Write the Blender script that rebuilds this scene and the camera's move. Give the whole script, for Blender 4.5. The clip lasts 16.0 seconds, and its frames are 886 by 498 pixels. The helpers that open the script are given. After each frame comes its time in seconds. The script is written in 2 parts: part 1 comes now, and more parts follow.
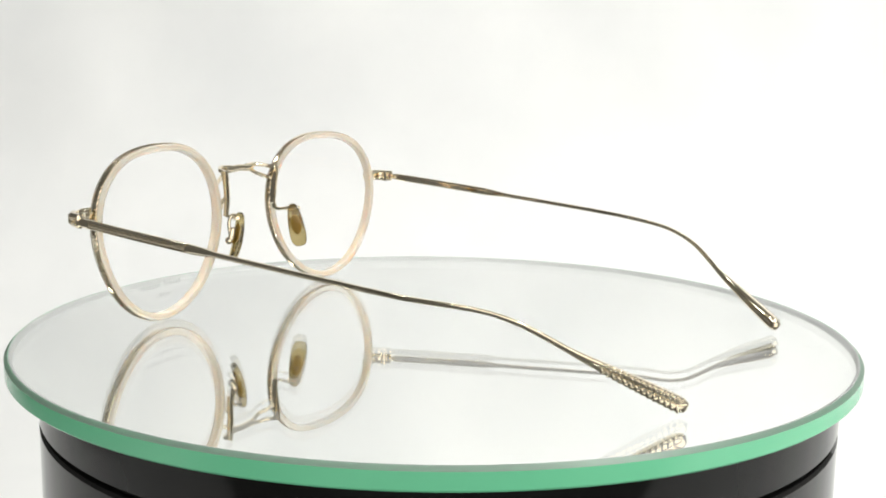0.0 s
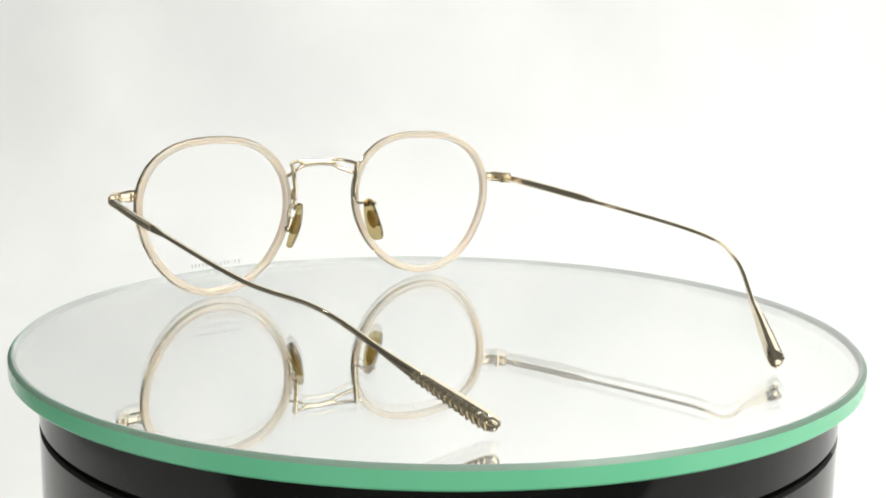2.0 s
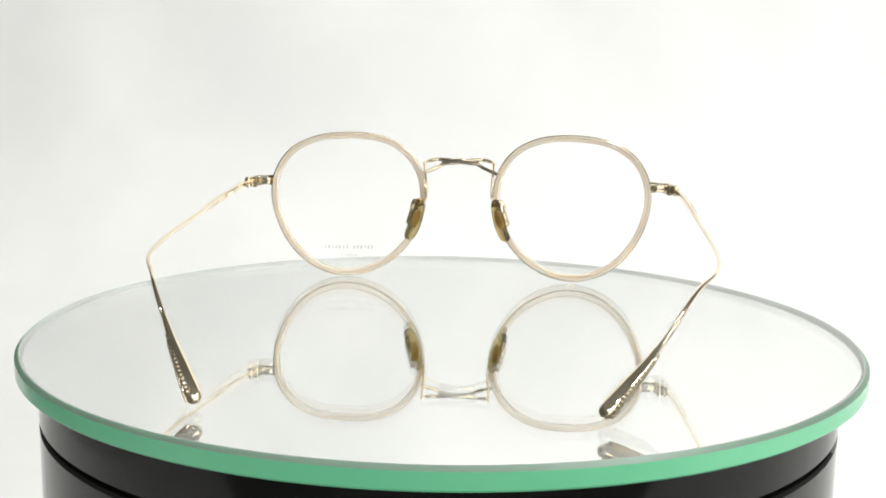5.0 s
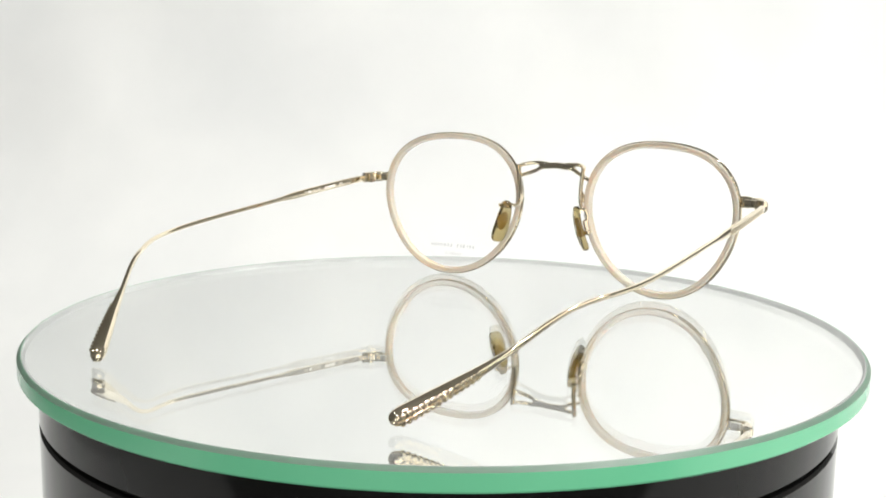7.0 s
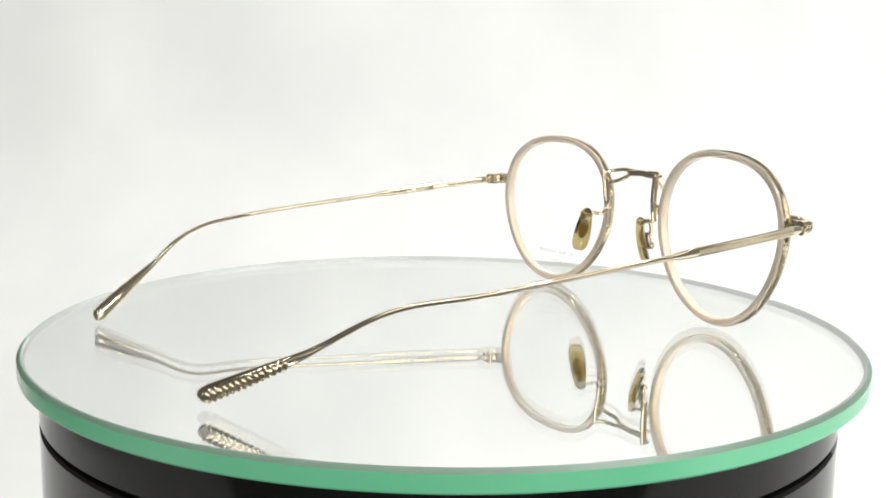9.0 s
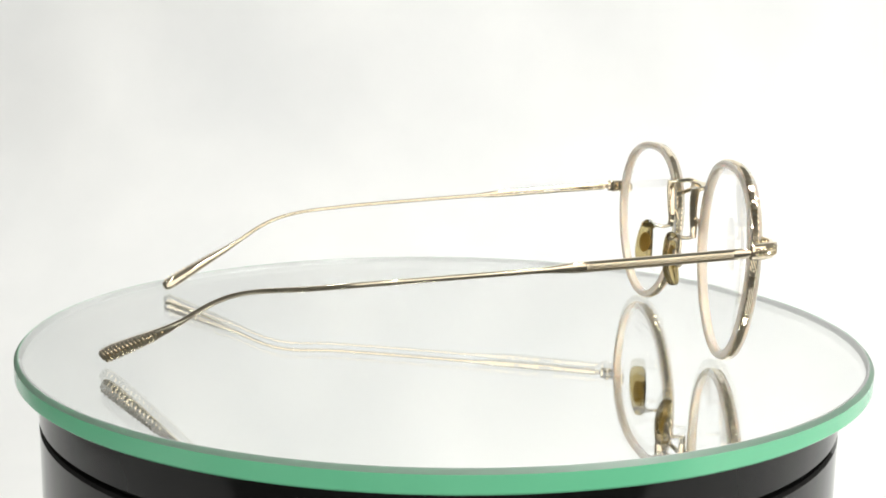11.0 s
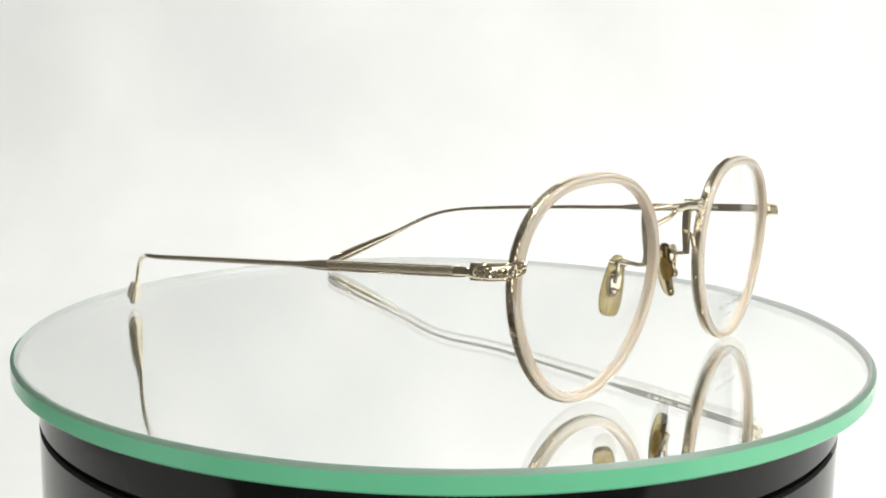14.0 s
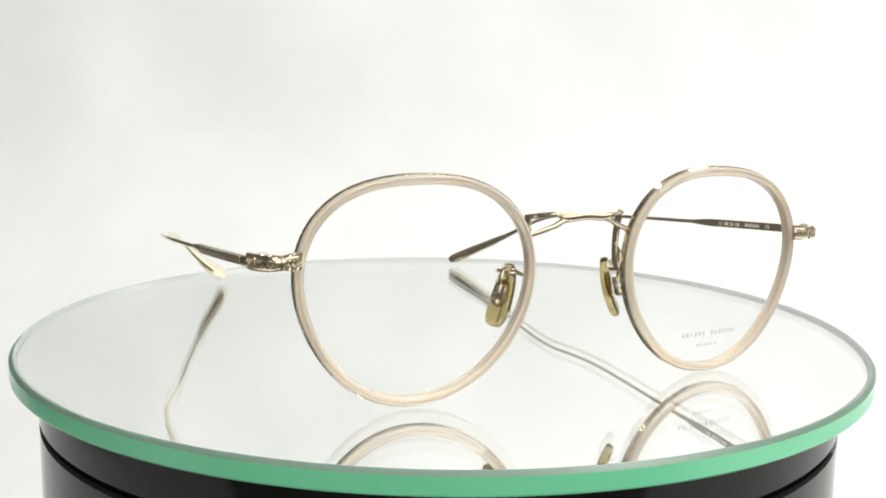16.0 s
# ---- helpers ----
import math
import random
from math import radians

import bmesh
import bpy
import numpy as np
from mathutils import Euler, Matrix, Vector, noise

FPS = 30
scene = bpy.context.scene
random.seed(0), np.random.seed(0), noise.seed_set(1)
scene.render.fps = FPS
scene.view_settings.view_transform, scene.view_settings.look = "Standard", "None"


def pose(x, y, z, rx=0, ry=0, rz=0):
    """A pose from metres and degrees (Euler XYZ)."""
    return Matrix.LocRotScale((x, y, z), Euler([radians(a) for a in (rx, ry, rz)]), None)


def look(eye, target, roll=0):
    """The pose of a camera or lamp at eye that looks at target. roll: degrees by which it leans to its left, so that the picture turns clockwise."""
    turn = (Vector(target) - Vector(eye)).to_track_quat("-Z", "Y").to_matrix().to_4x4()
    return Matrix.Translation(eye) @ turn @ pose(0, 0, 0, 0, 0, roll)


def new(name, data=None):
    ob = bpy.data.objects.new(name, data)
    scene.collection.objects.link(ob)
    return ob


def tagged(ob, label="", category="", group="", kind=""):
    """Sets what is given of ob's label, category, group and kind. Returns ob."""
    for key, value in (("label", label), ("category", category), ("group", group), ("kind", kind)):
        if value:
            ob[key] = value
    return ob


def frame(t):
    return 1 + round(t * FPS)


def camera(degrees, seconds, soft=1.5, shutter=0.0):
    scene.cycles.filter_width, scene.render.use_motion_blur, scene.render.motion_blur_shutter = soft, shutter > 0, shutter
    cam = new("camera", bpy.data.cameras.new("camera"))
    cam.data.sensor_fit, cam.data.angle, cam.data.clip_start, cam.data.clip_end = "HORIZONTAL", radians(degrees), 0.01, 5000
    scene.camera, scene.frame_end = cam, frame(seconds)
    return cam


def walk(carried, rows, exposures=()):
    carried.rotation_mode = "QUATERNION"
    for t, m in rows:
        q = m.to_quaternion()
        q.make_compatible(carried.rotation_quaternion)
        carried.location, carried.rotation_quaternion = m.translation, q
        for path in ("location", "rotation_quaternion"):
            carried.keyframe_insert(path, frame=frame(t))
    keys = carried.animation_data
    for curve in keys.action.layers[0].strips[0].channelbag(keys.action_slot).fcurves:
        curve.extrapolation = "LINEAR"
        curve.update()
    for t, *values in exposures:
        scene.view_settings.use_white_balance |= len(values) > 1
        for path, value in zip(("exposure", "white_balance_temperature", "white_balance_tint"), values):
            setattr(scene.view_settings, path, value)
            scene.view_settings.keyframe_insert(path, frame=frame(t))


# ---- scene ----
from math import sin, cos, pi, sqrt

# ---------- camera: on a tripod, slightly rolled ----------
LENS = 44.34
cam = camera(LENS, 16.0, soft=1.9)
EYE = Vector((0.0, -0.28344, 0.06691))
AIM = EYE + Vector((sin(0.00141) * cos(0.16274), cos(0.00141) * cos(0.16274), -sin(0.16274)))
walk(cam, [(0.0, look(EYE, AIM, 0.886)), (16.0, look(EYE, AIM, 0.886))])

# ---------- light ----------
world = bpy.data.worlds.new("world")
world.use_nodes = True
world.node_tree.nodes["Background"].inputs[0].default_value = (0.9, 0.95, 1.0, 1)
world.node_tree.nodes["Background"].inputs[1].default_value = 0.3
scene.world = world
scene.view_settings.exposure = -0.03


def lamp(name, eye, target, watts, size, color=(1.0, 0.995, 0.945)):
    data = bpy.data.lights.new(name, "AREA")
    data.shape, data.size, data.energy, data.color = "DISK", size, watts, color
    ob = new(name, data)
    ob.matrix_basis = look(eye, target)
    return tagged(ob, "round white ceiling spotlight aimed at the display", "lamp", "ceiling spotlights")


for x, y, z, watts in ((-0.85, -0.75, 1.55, 1.3), (0.95, -0.6, 1.55, 10.0), (0.2, -1.1, 1.55, 6.0), (0.75, -0.1, 1.25, 9.6), (-0.35, -0.1, 1.25, 1.3),
                       (1.3, -1.3, 1.9, 4.4), (-0.2, -1.7, 1.9, 6.4), (-1.3, 0.25, 1.7, 1.3), (1.45, 0.1, 1.8, 2.7)):
    lamp("ceiling_spotlight", (x, y, z), (0.05, 0.45, 0.25), watts, 0.11)

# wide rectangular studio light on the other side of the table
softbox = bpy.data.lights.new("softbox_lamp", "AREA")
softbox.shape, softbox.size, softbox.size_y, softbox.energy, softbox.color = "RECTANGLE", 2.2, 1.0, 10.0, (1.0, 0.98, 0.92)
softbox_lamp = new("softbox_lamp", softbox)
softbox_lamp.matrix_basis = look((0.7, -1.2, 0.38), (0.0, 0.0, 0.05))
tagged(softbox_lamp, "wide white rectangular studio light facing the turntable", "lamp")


# ---------- materials ----------
def mat(name):
    m = bpy.data.materials.new(name)
    m.use_nodes = True
    return m, m.node_tree.nodes, m.node_tree.links, m.node_tree.nodes["Principled BSDF"]


def noise_node(n, l, scale, detail=4.0, coord="Object"):
    tc = n.new("ShaderNodeTexCoord")
    t = n.new("ShaderNodeTexNoise")
    t.inputs["Scale"].default_value, t.inputs["Detail"].default_value = scale, detail
    l.new(tc.outputs[coord], t.inputs["Vector"])
    return t


def ramp(n, l, src, a, b, p0=0.3, p1=0.7):
    r = n.new("ShaderNodeValToRGB")
    r.color_ramp.elements[0].color, r.color_ramp.elements[1].color = (*a, 1), (*b, 1)
    r.color_ramp.elements[0].position, r.color_ramp.elements[1].position = p0, p1
    l.new(src, r.inputs[0])
    return r.outputs[0]


def value(n, l, src, lo, hi):
    r = n.new("ShaderNodeMapRange")
    r.inputs[3].default_value, r.inputs[4].default_value = lo, hi
    l.new(src, r.inputs[0])
    return r.outputs[0]


def bump(n, l, src, p, strength, dist):
    b = n.new("ShaderNodeBump")
    b.inputs["Strength"].default_value, b.inputs["Distance"].default_value = strength, dist
    l.new(src, b.inputs["Height"])
    l.new(b.outputs[0], p.inputs["Normal"])


def metal(name, a, b, rough, grain=0.12):
    m, n, l, p = mat(name)
    p.inputs["Metallic"].default_value = 1.0
    big, fine = noise_node(n, l, 90), noise_node(n, l, 1600, 2)
    l.new(ramp(n, l, big.outputs[0], a, b), p.inputs["Base Color"])
    l.new(value(n, l, big.outputs[0], rough * 0.7, rough * 1.4), p.inputs["Roughness"])
    bump(n, l, fine.outputs[0], p, grain, 0.00005)
    return m


def paper():
    m, n, l, p = mat("white_paper")
    a, b = noise_node(n, l, 7.0, 5), noise_node(n, l, 700, 3)
    l.new(ramp(n, l, a.outputs[0], (0.78, 0.79, 0.80), (0.87, 0.873, 0.875)), p.inputs["Base Color"])
    p.inputs["Roughness"].default_value = 0.85
    bump(n, l, b.outputs[0], p, 0.15, 0.0003)
    return m


def plain(name, a, b, rough, scale, spec=0.5, height=0.0):
    m, n, l, p = mat(name)
    t = noise_node(n, l, scale)
    l.new(ramp(n, l, t.outputs[0], a, b), p.inputs["Base Color"])
    l.new(value(n, l, t.outputs[0], rough * 0.75, rough * 1.25), p.inputs["Roughness"])
    p.inputs["Specular IOR Level"].default_value = spec
    if height:
        bump(n, l, t.outputs[0], p, 0.3, height)
    return m


def clear(name, color, rough=0.0, ior=1.5, transmission=1.0):
    m, n, l, p = mat(name)
    p.inputs["Base Color"].default_value = (*color, 1)
    p.inputs["Transmission Weight"].default_value = transmission
    p.inputs["IOR"].default_value = ior
    t = noise_node(n, l, 300, 3)
    l.new(value(n, l, t.outputs[0], rough * 0.7, rough * 1.3), p.inputs["Roughness"])
    return m


def acetate():
    m, n, l, p = mat("beige_acetate")
    t = noise_node(n, l, 120, 3)
    l.new(ramp(n, l, t.outputs[0], (0.875, 0.775, 0.66), (0.905, 0.81, 0.70)), p.inputs["Base Color"])
    p.inputs["Transmission Weight"].default_value = 0.5
    p.inputs["Coat Weight"].default_value = 0.3
    p.inputs["Subsurface Weight"].default_value = 0.9
    p.inputs["Subsurface Radius"].default_value = (1.0, 0.85, 0.7)
    p.inputs["Subsurface Scale"].default_value = 0.0013
    p.inputs["Roughness"].default_value = 0.08
    return m


def engraved():
    m, n, l, p = mat("engraved_champagne_gold")
    p.inputs["Metallic"].default_value = 1.0
    tc, v = n.new("ShaderNodeTexCoord"), n.new("ShaderNodeTexVoronoi")
    v.inputs["Scale"].default_value = 1100
    l.new(tc.outputs["Object"], v.inputs["Vector"])
    l.new(ramp(n, l, v.outputs["Distance"], (0.90, 0.81, 0.64), (0.70, 0.60, 0.44), 0.25, 0.8), p.inputs["Base Color"])
    p.inputs["Roughness"].default_value = 0.1
    bump(n, l, v.outputs["Distance"], p, 0.2, 0.0001)
    return m


PAPER = paper()
WALL = plain("grey_wall_paint", (0.44, 0.435, 0.42), (0.50, 0.495, 0.48), 0.8, 6, height=0.0004)
# wall colour darkened to stand in for the dim left side of the room
WALL_DIM_SIDE = plain("wall_paint_dim_side", (0.22, 0.22, 0.215), (0.27, 0.265, 0.26), 0.8, 6, height=0.0004)
CARPET = plain("dark_floor", (0.06, 0.055, 0.05), (0.10, 0.095, 0.09), 0.7, 40, height=0.001)
GOLD = metal("champagne_gold", (0.86, 0.76, 0.58), (0.94, 0.85, 0.67), 0.055, 0.05)
ENGRAVED = engraved()
PAD_CORE = plain("amber_tinted_core", (0.50, 0.35, 0.12), (0.60, 0.43, 0.17), 0.25, 200)
GOLD_DARK = metal("darker_gold_inlay", (0.72, 0.62, 0.46), (0.82, 0.73, 0.56), 0.38, 0.6)
SILVER = metal("silver_backing", (0.975, 0.99, 0.98), (0.98, 0.995, 0.985), 0.004, 0.0)
ACETATE = acetate()
PAD = clear("olive_amber_plastic", (0.52, 0.42, 0.20), 0.02, 1.52, 1.0)
LENS_GLASS = clear("coated_clear_lens", (1.0, 1.0, 1.0), 0.0, 1.13)
PLATE_GLASS = clear("clear_float_glass", (0.998, 1.0, 0.998), 0.0, 1.38)
EDGE = plain("ground_green_glass_edge", (0.16, 0.585, 0.335), (0.185, 0.62, 0.36), 0.15, 30)
BEVEL = clear("polished_green_glass_bevel", (0.36, 0.47, 0.41), 0.42, 1.5, 0.6)
# flat grey that stands in for the reflection inside the disc's edge
EDGE_REFLECTION = plain("painted_edge_reflection", (0.26, 0.27, 0.27), (0.32, 0.33, 0.33), 0.5, 60)
BLACK = plain("glossy_black_plastic", (0.010, 0.010, 0.010), (0.015, 0.015, 0.015), 0.07, 25, 0.2, 0.0003)
GROOVE = plain("matt_black_gap", (0.004, 0.004, 0.004), (0.006, 0.006, 0.006), 0.6, 60)
PRINT = clear("pale_grey_print", (0.80, 0.80, 0.81), 0.1, 1.03)
MARK = plain("pale_etched_print", (0.72, 0.68, 0.6), (0.8, 0.76, 0.68), 0.5, 400)


# ---------- mesh helpers ----------
def part(name, bm, material, parent=None, label="", smooth=True, sharp=40):
    bmesh.ops.recalc_face_normals(bm, faces=bm.faces)
    me = bpy.data.meshes.new(name)
    bm.to_mesh(me)
    bm.free()
    me.materials.append(material)
    for f in me.polygons:
        f.use_smooth = smooth
    if smooth and sharp:
        me.set_sharp_from_angle(angle=radians(sharp))
    ob = new(name, me)
    ob.parent = parent
    return tagged(ob, label)


def skin(rings, closed_ring=True, closed_path=False, caps=True):
    """A mesh from rings of points, one ring after the other."""
    bm = bmesh.new()
    vs = [[bm.verts.new(p) for p in r] for r in rings]
    k = len(rings[0])
    n = len(rings)
    for i in range(n if closed_path else n - 1):
        a, b = vs[i], vs[(i + 1) % n]
        for j in range(k if closed_ring else k - 1):
            bm.faces.new((a[j], a[(j + 1) % k], b[(j + 1) % k], b[j]))
    if caps and not closed_path:
        bm.faces.new(vs[0])
        bm.faces.new(vs[-1][::-1])
    return bm


def lathe(profile, n=192):
    """A closed outline of (radius, z) turned about the upright axis."""
    return skin([[(r * cos(a), r * sin(a), z) for r, z in profile]
                 for a in (2 * pi * i / n for i in range(n))], closed_path=True)


def glide(points, n=14):
    """A smooth line through the points."""
    c = [Vector(p) for p in points]
    c = [2 * c[0] - c[1]] + c + [2 * c[-1] - c[-2]]
    out = []
    for i in range(1, len(c) - 2):
        a, b, d, e = c[i - 1:i + 3]
        for k in range(n):
            t = k / n
            out.append(0.5 * (2 * b + (d - a) * t + (2 * a - 5 * b + 4 * d - e) * t * t + (3 * b - a - 3 * d + e) * t ** 3))
    out.append(c[-2])
    return out


def sweep(line, size, side=Vector((1, 0, 0)), power=2.0, k=12):
    """A bar along a line. size(i): half width along the side direction and half height, by position 0 to 1. power: 2 round, more is squarer."""
    rings = []
    m = len(line)
    for i, p in enumerate(line):
        t = (line[min(i + 1, m - 1)] - line[max(i - 1, 0)]).normalized()
        w = side(i / (m - 1)) if callable(side) else side
        w = (w - t * w.dot(t)).normalized()
        h = t.cross(w)
        a, b = size(i / (m - 1)) if callable(size) else size
        ring = []
        for j in range(k):
            q = 2 * pi * (j + 0.5) / k
            cu, cv = cos(q), sin(q)
            e = 2 / (power(i / (m - 1), cu) if callable(power) else power)
            ring.append(p + w * (a * math.copysign(abs(cu) ** e, cu)) + h * (b * math.copysign(abs(cv) ** e, cv)))
        rings.append(ring)
    return skin(rings)


def block(sx, sy, sz, m=Matrix(), bevel=0.0):
    bm = bmesh.new()
    bmesh.ops.create_cube(bm, size=1, matrix=Matrix.Diagonal((sx, sy, sz, 1)))
    if bevel:
        bmesh.ops.bevel(bm, geom=bm.edges[:], offset=bevel, segments=2, affect="EDGES", profile=0.5)
    bm.transform(m)
    return bm


def mirror(bm, side):
    if side < 0:
        bm.transform(Matrix.Diagonal((-1, 1, 1, 1)))
    return bm


# ---------- the room, closed around the display ----------
TABLE_Z = -0.150


def room():
    t = 0.1
    # unseen west wall coloured darker so that metal and drum reflect a dim side
    for name, sx, sy, sz, at, m in (
            ("floor", 4.2, 4.2, t, (0, 0, -0.95), CARPET), ("wall_north", 4.2, t, 3.2, (0, 2.1, 0.7), WALL),
            ("wall_south", 4.2, t, 3.2, (0, -2.1, 0.7), WALL), ("wall_east", t, 4.1, 3.2, (2.1, 0, 0.7), WALL),
            ("wall_west", t, 4.1, 3.2, (-2.1, 0, 0.7), WALL_DIM_SIDE), ("ceiling", 4.2, 4.2, t, (0, 0, 2.35), WALL)):
        ob = part(name, block(sx, sy, sz), m, smooth=False)
        ob.location = at
        tagged(ob, "plain dark carpet floor" if name == "floor" else "plain grey painted surface of the room", name.split("_")[0], kind="structure")


def display_table():
    root = new("display_table")
    root.location = (0.575, 0.26, TABLE_Z - 0.0015)
    part("tabletop", block(2.15, 1.12, 0.03, pose(0, 0, -0.015), 0.003), PAPER, root)
    for sx in (-1, 1):
        for sy in (-1, 1):
            part("leg", block(0.05, 0.05, 0.72, pose(sx * 1.02, sy * 0.50, -0.39), 0.003), PAPER, root)
    tagged(root, "plain white table under the white paper backdrop", "table")


def backdrop():
    """White paper lying on the table and swept up behind the display."""
    prof = [(-0.28 + 0.0875 * i, 0.0) for i in range(9)]
    prof += [(0.42 + 0.2 * sin(a), 0.2 - 0.2 * cos(a)) for a in (pi / 2 * i / 10 for i in range(1, 11))]
    prof += [(0.62, 0.2 + 0.03 * i) for i in range(1, 24)]
    rings = []
    for i in range(64):
        x = -0.47 + 1.25 * i / 63
        ring = []
        for y, z in prof:
            w = 0.007 * noise.noise(Vector((x * 5, z * 5.0, 0.3))) + 0.004 * noise.noise(Vector((x * 12, z * 11, 4.0)))
            ring.append((x, y + w * min(1, z / 0.2), TABLE_Z + z))
        rings.append(ring)
    ob = part("backdrop", skin(rings, closed_ring=False, caps=False), PAPER, smooth=True, sharp=0)
    s = ob.modifiers.new("thickness", "SOLIDIFY")
    s.thickness, s.offset = 0.001, 0
    tagged(ob, "seamless white paper backdrop, faintly creased", "backdrop", kind="structure")


# ---------- turntable ----------
DISC_R, DISC_T = 0.10724, 0.0048
BASE_R = 0.1013
GROOVE_Z = -0.0168


def turntable():
    root = new("turntable")
    root.location = (0, 0, TABLE_Z + 0.0005)
    up = -TABLE_Z - 0.0005
    r, g = BASE_R, GROOVE_Z + up
    top = -DISC_T - 0.0003 + up
    part("top_ring", lathe([(0.05, g + 0.0006), (r - 0.0006, g + 0.0006), (r, g + 0.0012), (r, top - 0.0009), (r - 0.0009, top), (0.05, top)]), BLACK, root)
    part("gap", lathe([(0.05, g - 0.0006), (r - 0.0022, g - 0.0006), (r - 0.0022, g + 0.0006), (0.05, g + 0.0006)]), GROOVE, root)
    part("drum", lathe([(0.03, 0.0), (r - 0.002, 0.0), (r, 0.002), (r, g - 0.0012), (r - 0.0006, g - 0.0006), (0.03, g - 0.0006)]), BLACK, root)
    tagged(root, "glossy black drum-shaped turntable with a thin groove", "turntable")


def mirror_disc():
    """Thick glass disc, silvered underneath, with a ground green edge."""
    root = new("mirror_disc")
    oval = Matrix.Rotation(radians(-30), 4, "Z") @ Matrix.Diagonal((1.0042, 0.9958, 1, 1)) @ Matrix.Rotation(radians(30), 4, "Z")
    r, t, b = DISC_R, DISC_T, 0.0009
    n = 256
    bm = bmesh.new()
    c = bm.verts.new((0, 0, 0))
    ring = [bm.verts.new(((r - b) * cos(2 * pi * i / n), (r - b) * sin(2 * pi * i / n), 0)) for i in range(n)]
    for i in range(n):
        bm.faces.new((c, ring[i], ring[(i + 1) % n]))
    face = part("glass_face", bm, PLATE_GLASS, root, "clear glass upper face")
    part("bevel", skin([[(q * cos(a), q * sin(a), z) for q, z in ((r - b, 0.0), (r, -b))] for a in (2 * pi * i / n for i in range(n))],
                       closed_ring=False, closed_path=True), BEVEL, root, "polished bevel of the glass edge")
    part("edge", lathe([(r, -b), (r, -t + 0.0005), (r - 0.0005, -t), (r - 0.0013, -t), (r - 0.0013, -b - 0.0002), (r - b, -0.0002)], n), EDGE, root, "green ground glass edge")
    # added ring, its grey painted in place of the glass edge's inner reflection
    part("edge_reflection_lining", lathe([(r - 0.0014, -t + 0.0004), (r - 0.0014, -b - 0.0002), (r - b - 0.0001, -0.0003), (r - b - 0.0004, -0.0003), (r - 0.0017, -b - 0.0002), (r - 0.0017, -t + 0.0004)], n), EDGE_REFLECTION, root, "grey lining painted in place of the reflection inside the edge")
    face.visible_shadow = False
    bm = lathe([(0.0001, -t + 0.0003), (r - 0.0014, -t + 0.0003), (r - 0.0014, -t), (0.0001, -t)], n)
    part("silvering", bm, SILVER, root, "silvered mirror backing")
    for ob in root.children:
        ob.data.transform(oval)
    return tagged(root, "round thick mirror disc with a green glass edge", "mirror")


# ---------- eyeglasses ----------
RIM_C = Vector((0.03585, 0.00398, 0.02439))
RIM_U = Vector((cos(0.084), -sin(0.084), 0.0))
RIM_V = Vector((0.0, sin(0.0238), cos(0.0238)))
RIM_N = RIM_V.cross(RIM_U) * -1
if RIM_N.y < 0:
    RIM_N = -RIM_N


def rim_radius(q):
    return (0.02426 + 0.00081 * cos(2 * q) - 0.00008 * sin(2 * q) - 0.00006 * cos(3 * q) + 0.00093 * sin(3 * q)
            - 0.00018 * cos(4 * q) + 0.0001 * sin(4 * q))


def rim_point(q, inward, ahead):
    r = rim_radius(q) - inward
    return RIM_C + RIM_U * (r * cos(q)) + RIM_V * (r * sin(q)) + RIM_N * ahead


def rim_ring(section, n=160):
    return skin([[rim_point(2 * pi * i / n, a, b) for a, b in section] for i in range(n)], closed_path=True)


def rounded(a0, a1, b0, b1, r, k=4):
    out = []
    for ca, cb, q0 in ((a1 - r, b1 - r, 0), (a0 + r, b1 - r, 90), (a0 + r, b0 + r, 180), (a1 - r, b0 + r, 270)):
        for i in range(k + 1):
            q = radians(q0 + 90 * i / k)
            out.append((ca + r * cos(q), cb + r * sin(q)))
    return out


# oblong section with a fine groove round its front and back
CORNER = rounded(0.00012, 0.0020, -0.0015, 0.00145, 0.0005)
ACETATE_SECTION = (CORNER[:5] + [(0.00102, 0.00145), (0.0009, 0.00128), (0.00078, 0.00145)] + CORNER[5:15]
                   + [(0.00078, -0.0015), (0.0009, -0.00133), (0.00102, -0.0015)] + CORNER[15:])


def lens_shell(inward):
    """A bowed lens of even thickness, filling the rim."""
    n, rows, thick, bow = 96, 10, 0.0014, 0.125
    bm = bmesh.new()

    def sheet(back):
        grid = []
        for j in range(1, rows + 1):
            ring = []
            for i in range(n):
                q = 2 * pi * i / n
                full = rim_radius(q) - inward
                p = rim_point(q, rim_radius(q) - full * j / rows, 0)
                rr = full * j / rows
                ring.append(bm.verts.new(p + RIM_N * ((0.0235 ** 2 - rr * rr) / (2 * bow) - back)))
            grid.append(ring)
        mid = bm.verts.new(RIM_C + RIM_N * (0.0235 ** 2 / (2 * bow) - back))
        for i in range(n):
            bm.faces.new((mid, grid[0][i], grid[0][(i + 1) % n]))
            for j in range(rows - 1):
                bm.faces.new((grid[j][i], grid[j + 1][i], grid[j + 1][(i + 1) % n], grid[j][(i + 1) % n]))
        return grid[-1]

    a, b = sheet(0.0), sheet(thick)
    for i in range(n):
        bm.faces.new((a[i], a[(i + 1) % n], b[(i + 1) % n], b[i]))
    return bm


# the two temples are bent a little differently
TEMPLE = [(0.0681, -0.0014, 0.0304), (0.0689, -0.0210, 0.0288), (0.06898, -0.04318, 0.02691), (0.06793, -0.08796, 0.02294)]
TEMPLE_END = {-1: [(0.06078, -0.10881, 0.01995), (0.05209, -0.1238, 0.01153), (0.0407, -0.1411, 0.0015)],
              1: [(0.06022, -0.10785, 0.01965), (0.05093, -0.1228, 0.01061), (0.0388, -0.1402, 0.0015)]}

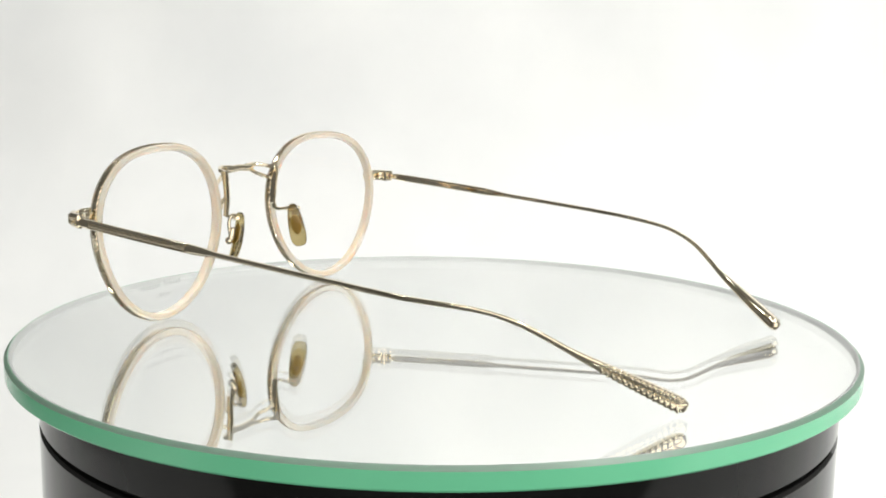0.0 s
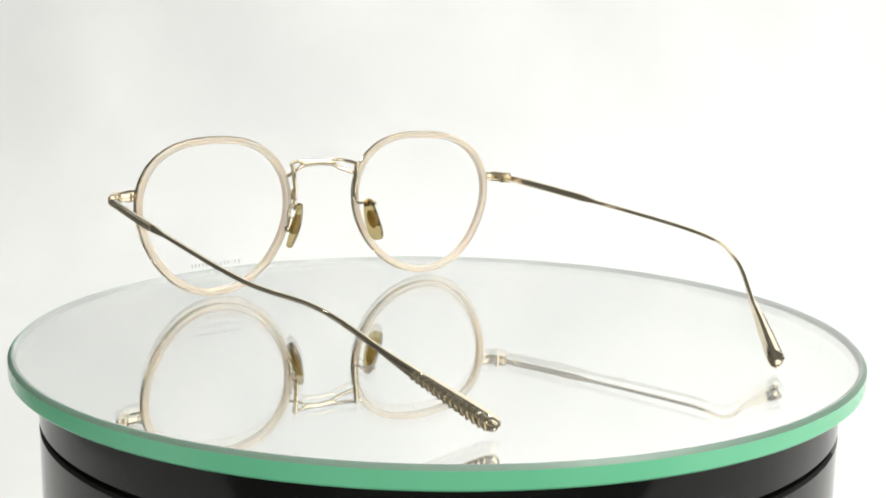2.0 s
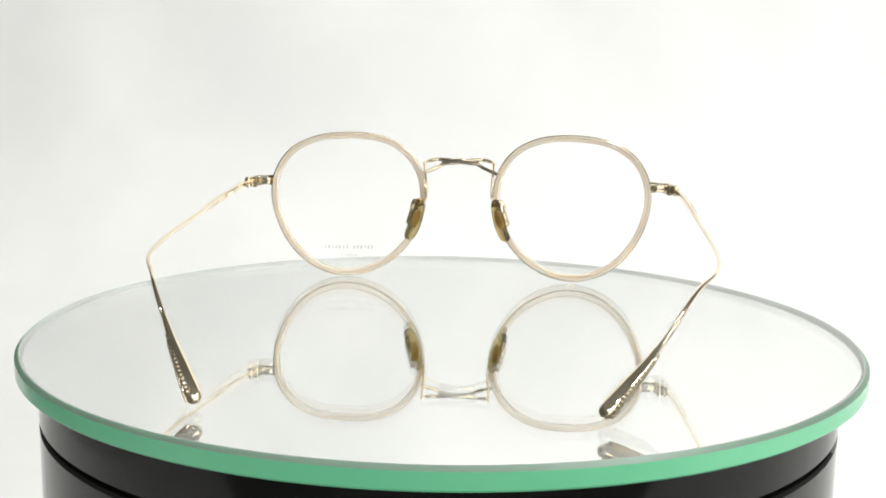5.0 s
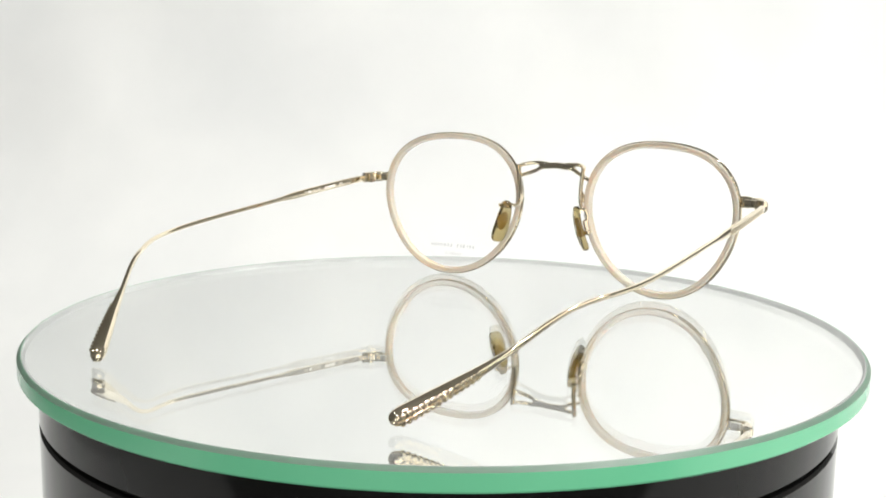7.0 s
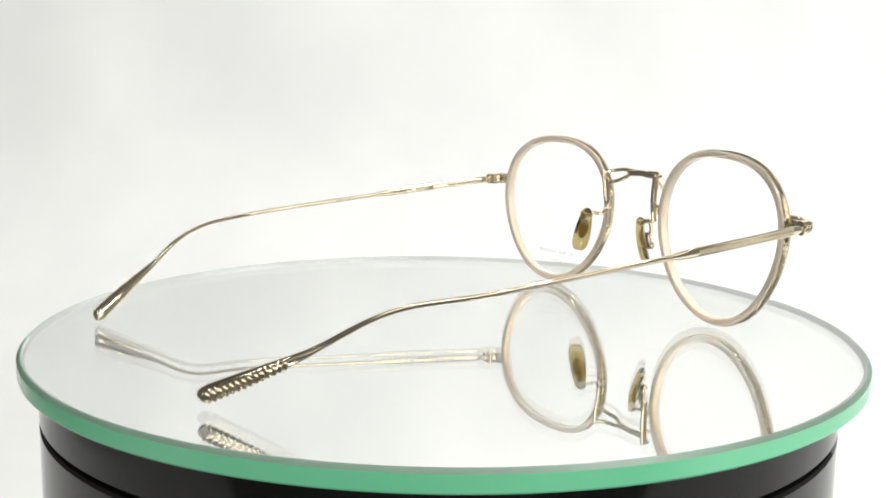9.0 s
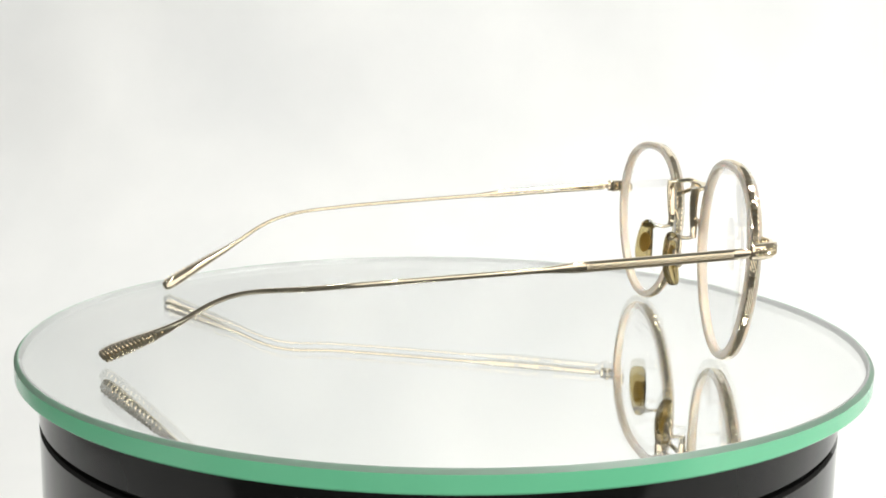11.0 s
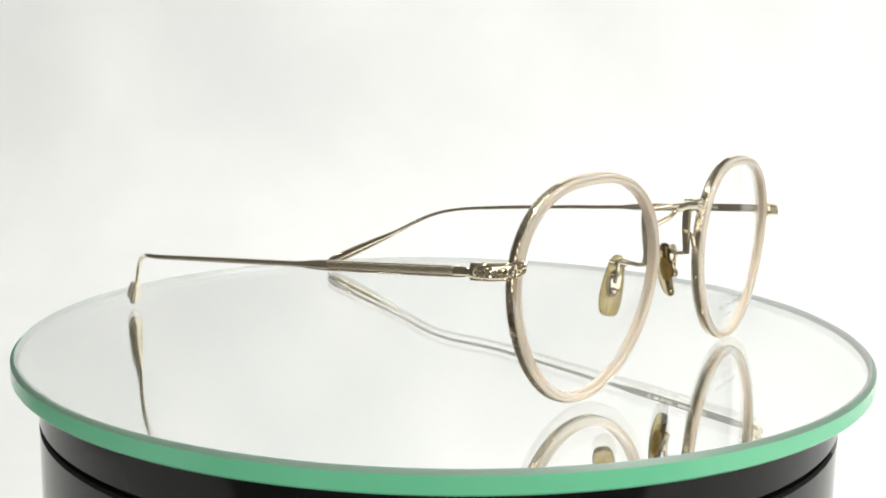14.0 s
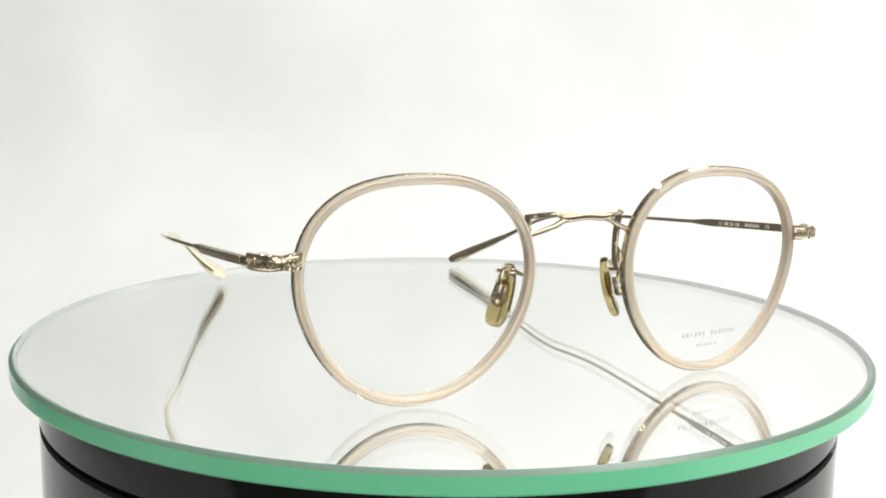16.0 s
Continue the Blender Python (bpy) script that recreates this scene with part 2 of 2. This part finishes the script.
# degrees by which the ribbed face of each tip leans downwards
TIP_LEAN = {-1: 3, 1: 26}


def temple_line(side):
    return glide(TEMPLE + TEMPLE_END[side], 16)


def temple_size(u):
    """Half thickness and half height of the temple along its length."""
    keys = ((0.0, 0.00045, 0.0005), (0.012, 0.0006, 0.0010), (0.025, 0.00062, 0.00112), (0.300, 0.00062, 0.00112), (0.318, 0.0006, 0.0010),
            (0.340, 0.00052, 0.0006), (0.66, 0.00048, 0.00052), (0.80, 0.00052, 0.00064), (0.86, 0.00095, 0.00105), (0.93, 0.0015, 0.00148),
            (0.975, 0.0017, 0.00164), (0.988, 0.0016, 0.00155), (0.996, 0.00118, 0.00118), (1.0, 0.0005, 0.0005))
    for (a, w0, h0), (b, w1, h1) in zip(keys, keys[1:]):
        if u <= b:
            f = (u - a) / (b - a)
            return w0 + (w1 - w0) * f, h0 + (h1 - h0) * f
    return keys[-1][1:]


def tip_power(u, out):
    """Squareness of the temple's section: towards the tip its outer face turns flat and its inner face round."""
    f = min(1.0, max(0.0, (u - 0.8) / 0.07))
    return 3.2 + f * (1.8 if out > 0 else -1.0)


def frame_at(line, u, lean=0):
    x = u * (len(line) - 1)
    i = min(int(x), len(line) - 2)
    p = line[i].lerp(line[i + 1], x - i)
    t = (line[i + 1] - line[i]).normalized()
    w = Vector((t.y, -t.x, 0)).normalized()
    if w.x < 0:
        w = -w
    # the ribbed face of the tip leans downwards
    lean = radians(lean) * min(1.0, max(0.0, (u - 0.77) / 0.10))
    w = w * cos(lean) + w.cross(t) * sin(lean)
    return p, t, w, w.cross(t)


def temple_side(line, lean):
    return lambda u: frame_at(line, u, lean)[2]


def place_matrix(p, t, w, h):
    m = Matrix((t, w, h)).transposed().to_4x4()
    m.translation = p
    return m


def temple(root, side):
    line = temple_line(side)
    fine = [line[0].lerp(line[1], k / 6) for k in range(6)] + line[1:-1] + [line[-2].lerp(line[-1], k / 8) for k in range(1, 9)]
    m = len(line) - 1
    pos = [k / 6 / m for k in range(6)] + [i / m for i in range(1, m)] + [(m - 1 + k / 8) / m for k in range(1, 9)]
    sz = [temple_size(u) for u in pos]
    lean = TIP_LEAN[side]
    look_up = temple_side(line, lean)
    k = len(fine) - 1
    bm = sweep(fine, lambda u: sz[round(u * k)], lambda u: look_up(pos[round(u * k)]), power=lambda u, out: tip_power(pos[round(u * k)], out), k=24)
    tem = part("temple", mirror(bm, side), GOLD, root, "slim champagne-gold metal temple")
    # long recess with a raised border on the outer face
    bars = []
    for u in [0.036 + 0.255 * i / 30 for i in range(31)]:
        p, t, w, h = frame_at(line, u)
        bars.append([p + w * 0.00063 + h * (0.00048 * a) for a in (-1, 1)] + [p + w * 0.00069 + h * (0.00040 * a) for a in (1, -1)])
    part("inlay", mirror(skin(bars), side), GOLD_DARK, tem, "darker engraved strip")
    for v in (0.72, -0.72):
        bars = []
        for u in [0.034 + 0.259 * i / 30 for i in range(31)]:
            p, t, w, h = frame_at(line, u)
            c = p + h * (0.001 * v)
            bars.append([c + w * 0.00060 - h * 0.00014, c + w * 0.00060 + h * 0.00014, c + w * 0.00075 + h * 0.00008, c + w * 0.00075 - h * 0.00008])
        part("raised_border", mirror(skin(bars), side), GOLD, tem)
    # leaf pattern: a middle vein and rounded ribs that slant out to a beaded edge
    count = 14
    for i in range(count):
        u = 0.862 + 0.121 * i / (count - 1)
        p, t, w, h = frame_at(line, u, lean)
        a, b = temple_size(u)
        for v in (-1, 1):
            pts, halves = [], []
            for f, half in ((0.10, 0.5), (0.36, 0.85), (0.66, 1.0), (0.86, 0.95), (0.97, 0.6)):
                pts.append(p + w * (a * 0.98 * (1 - f ** 5) ** 0.2) + h * (v * b * f) + t * (0.0012 * f - 0.0006))
                halves.append((0.00036 * half, 0.00042 * half))
            bm = sweep(pts, lambda q: halves[round(q * 4)], w + h * (0.4 * v), k=8)
            part("rib", mirror(bm, side), GOLD, tem)
    vein = []
    for i in range(17):
        u = 0.845 + 0.147 * i / 16
        p, t, w, h = frame_at(line, u, lean)
        vein.append(p + w * (temple_size(u)[0] + 0.00004))
    part("vein", mirror(sweep(vein, (0.00020, 0.00016), frame_at(line, 0.9, lean)[2], k=8), side), GOLD, tem)
    # long lozenges engraved in the strip
    for v in (-1, 1):
        zig = []
        for i in range(61):
            p, t, w, h = frame_at(line, 0.040 + 0.247 * i / 60)
            zig.append(p + w * 0.00070 + h * (v * 0.00034 * (1 - 2 * abs((i % 10) / 5 - 1))))
        part("engraved_line", mirror(sweep(zig, (0.00005, 0.00007), Vector((1, 0, 0)), k=6), side), GOLD, tem)
    if side < 0:
        # size numbers and colour code on the inner face; the model word is a plain bar
        for y0, text in ((-0.0334, "47"), (-0.0290, "23-145"), (-0.0153, "PB")):
            lettering(tem, text, y0, line)
        for y0, y1 in ((-0.0312, -0.0296), (-0.0230, -0.0176)):
            bars = []
            for i in range(5):
                p, t, w, h = frame_at(line, along(line, y0 + (y1 - y0) * i / 4))
                bars.append([p - w * 0.00061 - h * 0.0004, p - w * 0.00061 + h * 0.0004, p - w * 0.00068 + h * 0.0004, p - w * 0.00068 - h * 0.0004])
            part("marking", mirror(skin(bars), side), MARK, tem, "pale worn printed marking")


def along(line, y):
    """How far along the temple line, 0 to 1, the place at depth y lies."""
    for i in range(len(line) - 1):
        if line[i].y >= y > line[i + 1].y:
            return (i + (line[i].y - y) / (line[i].y - line[i + 1].y)) / (len(line) - 1)
    return 0.0


def lettering(tem, text, y0, line):
    data = bpy.data.curves.new("lettering", "FONT")
    data.body, data.size, data.extrude = text, 0.00140, 0.00004
    tmp = new("lettering_source", data)
    me = bpy.data.meshes.new_from_object(tmp.evaluated_get(bpy.context.evaluated_depsgraph_get()))
    bpy.data.objects.remove(tmp)
    me.name = "lettering"
    p, t, w, h = frame_at(line, along(line, y0))
    fl = Vector((-1, 1, 1))
    x, z = -t * fl, Vector((0, 0, 1))
    z = (z - x * z.dot(x)).normalized()
    m = Matrix((x, z, x.cross(z))).transposed().to_4x4()
    m.translation = (p - w * 0.00070 + h * 0.0005) * fl
    me.transform(m)
    me.materials.append(MARK)
    ob = new("lettering", me)
    ob.parent = tem
    tagged(ob, "pale printed size numbers")


def endpiece(root, side):
    line = glide([(0.0595, 0.0036, 0.0309), (0.0625, 0.0042, 0.0308), (0.0650, 0.0037, 0.0307), (0.0668, 0.0018, 0.0306), (0.0677, -0.0006, 0.0305), (0.0680, -0.0020, 0.0305)], 6)
    up = Vector((0, 0, 1))
    k = len(line) - 1
    bm = sweep(line, lambda u: (0.00142 + 0.0003 * min(1, abs(u - 0.28) * 8) - (0.0004 if u > 0.97 else 0), 0.0009 if 0.02 < u < 0.97 else 0.0005), up, power=2.6, k=20)
    end = part("endpiece", mirror(bm, side), GOLD, root, "engraved champagne-gold endpiece")
    # zigzag ridges that cross into two rows of lozenges
    def surface(u, z):
        x = u * k
        j = min(int(x), k - 1)
        p = line[j].lerp(line[j + 1], x - j)
        t = (line[j + 1] - line[j]).normalized()
        out = Vector((-t.y, t.x, 0))
        if out.dot(Vector((0.5, 1, 0))) < 0:
            out = -out
        return p + out * (0.00094 - 70 * z * z) + up * z
    for u0, u1, waves in ((0.03, 0.24, 2), (0.33, 0.86, 4)):
        for z0, tall in ((0.00052, 0.00036), (-0.00058, 0.00036)):
            for v in (-1, 1):
                pts = [surface(u0 + (u1 - u0) * i / (6 * waves), z0 + v * tall * (1 - 2 * abs((i % 6) / 3 - 1))) for i in range(6 * waves + 1)]
                part("ridge", mirror(sweep(pts, (0.00014, 0.00018), up, k=6), side), GOLD, end)
    # raised bead where the endpiece meets the rim
    part("bead", mirror(sweep([surface(0.285, -0.0013 + 0.00026 * i) for i in range(11)], (0.00022, 0.00022), Vector((1, 0, 0)), k=8), side), GOLD, end)
    # hinge knuckles and screw behind the endpiece
    for z in (-0.0011, 0.0, 0.0011):
        bm = bmesh.new()
        bmesh.ops.create_cone(bm, cap_ends=True, segments=16, radius1=0.0009, radius2=0.0009, depth=0.0009, matrix=pose(0.0660, -0.0002, 0.0305 + z))
        part("hinge_knuckle", mirror(bm, side), GOLD, end)
    part("hinge_plate", mirror(block(0.0046, 0.0016, 0.0022, pose(0.0635, 0.0026, 0.0307), 0.0003), side), GOLD, end)
    bm = bmesh.new()
    bmesh.ops.create_uvsphere(bm, u_segments=14, v_segments=8, radius=0.0007, matrix=pose(0.0660, -0.0002, 0.0319) @ Matrix.Diagonal((1, 1, 0.5, 1)))
    part("screw", mirror(bm, side), GOLD, end)


def nose_pad(root, side):
    top, low = Vector((0.0111, -0.0030, 0.0265)), Vector((0.0151, -0.0030, 0.0132))
    axis = (low - top).normalized()
    w = Vector((sin(radians(37)), -cos(radians(37)), 0))
    w = (w - axis * w.dot(axis)).normalized()
    n = axis.cross(w)
    if n.x < 0:
        n = -n
    length = (low - top).length
    mid = (top + low) / 2
    rows, k = 9, 28
    rings = []
    for j in range(-rows, rows + 1):
        f = j / rows
        s = sqrt(max(0.0, 1 - abs(f) ** 2.6))
        ring = []
        for i in range(k):
            q = 2 * pi * i / k
            along = -math.copysign(abs(cos(q)) ** 0.85, cos(q))
            half = (0.0019 + 0.0010 * (along * 0.5 + 0.5)) * math.copysign(abs(sin(q)) ** 0.62, sin(q))
            bow = 0.0009 * (along * along) + 0.10 * half * half * 100
            ring.append(mid + axis * (along * (length / 2 - 0.0009 * (1 - s))) + w * half * (0.62 + 0.38 * s) + n * (f * 0.0010 + bow * 0.8))
        rings.append(ring)
    pad = part("nose_pad", mirror(skin(rings), side), PAD, root, "olive-amber translucent nose pad")
    # metal core inside the pad
    core = mid - axis * 0.0004 + n * 0.0004
    m = place_matrix(core, axis, w, n)
    bm = bmesh.new()
    bmesh.ops.create_uvsphere(bm, u_segments=18, v_segments=10, radius=1, matrix=m @ Matrix.Diagonal((0.0031, 0.0015, 0.0005, 1)))
    part("core", mirror(bm, side), PAD_CORE, pad, "oval amber core")
    box = mid - axis * 0.0005 + n * 0.0022
    arm_line = glide([(0.0110, 0.0033, 0.0252), (0.0109, 0.0014, 0.0249), top + axis * 0.0012 + n * 0.0014 + w * -0.0010, top + axis * 0.0014 + n * 0.0030,
                      top + axis * 0.0036 + n * 0.0034, box + n * 0.0004], 8)
    arm = part("pad_arm", mirror(sweep(arm_line, (0.0005, 0.0005), Vector((0.3, 0.2, 0.9)), k=10), side), GOLD, root, "bent gold wire arm holding the nose pad")
    bm = block(0.0036, 0.0027, 0.0012, place_matrix(box, axis, w, n), 0.0004)
    pin = top + axis * 0.0020 + n * 0.0017
    part("pin", mirror(sweep([pin + w * (0.0004 * k) for k in range(-5, 6)], (0.00055, 0.00055), Vector((0, 0, 1)), k=10), side), GOLD, arm)
    part("clasp", mirror(bm, side), GOLD, arm)
    bm = bmesh.new()
    bmesh.ops.create_uvsphere(bm, u_segments=14, v_segments=8, radius=0.0011, matrix=place_matrix(box + axis * 0.0020 + n * 0.0003, axis, w, n))
    part("rivet", mirror(bm, side), GOLD, arm)


def bridge(root):
    up = Vector((0, 0, 1))
    line = glide([(-0.006, 0.0078, 0.0377), (-0.0039, 0.0078, 0.0374), (0, 0.0078, 0.0377), (0.0039, 0.0078, 0.0374), (0.006, 0.0078, 0.0377)], 10)
    bar = part("bridge", sweep(line, lambda u: (0.00096 - 0.0005 * max(0.0, abs(2 * u - 1) - 0.5) * 2, 0.0007), up, power=4, k=20), GOLD, root, "openwork champagne-gold bridge")
    for s in (-1, 1):
        hi = glide([(0.0032, 0.0078, 0.0381), (0.006, 0.0080, 0.0382), (0.0078, 0.0078, 0.0382), (0.0104, 0.0056, 0.0377), (0.0111, 0.0030, 0.0372)], 8)
        lo = glide([(0.0032, 0.0078, 0.0372), (0.0056, 0.0079, 0.0367), (0.0074, 0.0077, 0.0357), (0.0104, 0.0065, 0.0345), (0.0131, 0.0053, 0.0335)], 8)
        for li in (hi, lo):
            part("strut", mirror(sweep(li, (0.0006, 0.00055), up, power=2.6, k=12), s), GOLD, bar)
        plate = glide([(0.0112, 0.0034, 0.0377), (0.0109, 0.0032, 0.0348), (0.0105, 0.0033, 0.0310), (0.0104, 0.0036, 0.0272), (0.011, 0.0034, 0.0250)], 8)
        part("nasal_plate", mirror(sweep(plate, lambda u: (0.00038, 0.0012 - 0.0004 * u), Vector((1, 0, 0)), power=3.5, k=14), s), GOLD, bar)
        web = glide([(0.0108, 0.0038, 0.0300), (0.0107, 0.0048, 0.0290), (0.0106, 0.0054, 0.0270)], 6)
        part("brace", mirror(sweep(web, (0.0004, 0.0005), Vector((1, 0, 0)), k=10), s), GOLD, bar)


def front(root, side):
    ac = part("rim", mirror(rim_ring(ACETATE_SECTION), side), ACETATE, root, "translucent beige acetate rim")
    # outer band cut into small facets
    n = 220
    rings = []
    for i in range(n):
        q = 2 * pi * i / n
        ring = [rim_point(q, 0.00030, -0.00095), rim_point(q, 0.00030, 0.00055)]
        for j in range(7):
            f = j / 6
            cut = 0.00011 if (i + j) % 2 else 0.0
            ring.append(rim_point(q, (-0.00018 if 0 < j < 6 else -0.00004) + cut, 0.00055 - 0.0015 * f))
        rings.append(ring)
    part("metal_band", mirror(skin(rings, closed_path=True), side), ENGRAVED, ac, "finely engraved gold band round the rim", smooth=False)
    lens = part("lens", mirror(lens_shell(0.0017), side), LENS_GLASS, root, "clear spectacle lens", sharp=60)
    lens.visible_shadow = False
    if side < 0:
        # faint maker's print low on this lens, shown as plain bars
        def spot(u, v, lift):
            rr = u * u + v * v
            return RIM_C + RIM_U * u + RIM_V * v + RIM_N * ((0.0235 ** 2 - rr) / 0.25 + lift)
        widths = (0.9, 0.8, 0.4, 0.9, 0.8, 0.8, 0, 0.8, 0.8, 0.9, 0.8, 0.8, 0.8, 0.7)
        for row, (u0, v0, tall, scale) in enumerate(((-0.0078, -0.0157, 0.0011, 0.00118), (-0.0030, -0.0182, 0.0007, 0.00075))):
            u = u0
            for wd in widths[:14 if row == 0 else 8]:
                step = scale
                if wd:
                    a, b = u, u + step * wd * 0.62
                    pts = [(a, v0), (b, v0), (b, v0 + tall), (a, v0 + tall)]
                    bm = bmesh.new()
                    lo = [bm.verts.new(spot(x, y, 0.00002)) for x, y in pts]
                    hi = [bm.verts.new(spot(x, y, 0.00005)) for x, y in pts]
                    bm.faces.new(lo[::-1]), bm.faces.new(hi)
                    for i in range(4):
                        bm.faces.new((lo[i], lo[(i + 1) % 4], hi[(i + 1) % 4], hi[i]))
                    part("print_bar", mirror(bm, side), PRINT, lens, "pale grey printed bar")
                u += step
    endpiece(root, side)
    nose_pad(root, side)
    temple(root, side)


def eyeglasses():
    root = new("eyeglasses")
    for side in (-1, 1):
        front(root, side)
    bridge(root)
    return tagged(root, "round eyeglasses with beige acetate rims, slim gold temples, standing open", "eyeglasses")


room()
display_table()
backdrop()
turntable()
DISC = mirror_disc()
GLASSES = eyeglasses()

def turned(t):
    """Degrees by which the turntable has turned, counter-clockwise from above."""
    u = t - 3.5
    early = 0.4 * (1 - math.exp(min(u, 0.0) / 0.8))
    f = min(1.0, max(0.0, (t - 11.5) / 2))
    late = 0.35 * f * f * (3 - 2 * f) - 0.2 * max(0.0, t - 14.5) / 1.5
    return -13.2187 * u - 0.04313 * u * u + 0.0012875 * u ** 3 - early - late


GLASSES_REST = pose(-0.01575, 0.05871, 0.0003, 0, -0.245, 14.81)
DISC_REST = pose(-0.00021, 0.00135, 0.0)


def motions():
    times = [0.5 * i for i in range(33)]
    walk(DISC, [(t, pose(0, 0, 0, 0, 0, turned(t)) @ DISC_REST) for t in times])
    walk(GLASSES, [(t, pose(0, 0, 0, 0, 0, turned(t)) @ GLASSES_REST) for t in times])


motions()
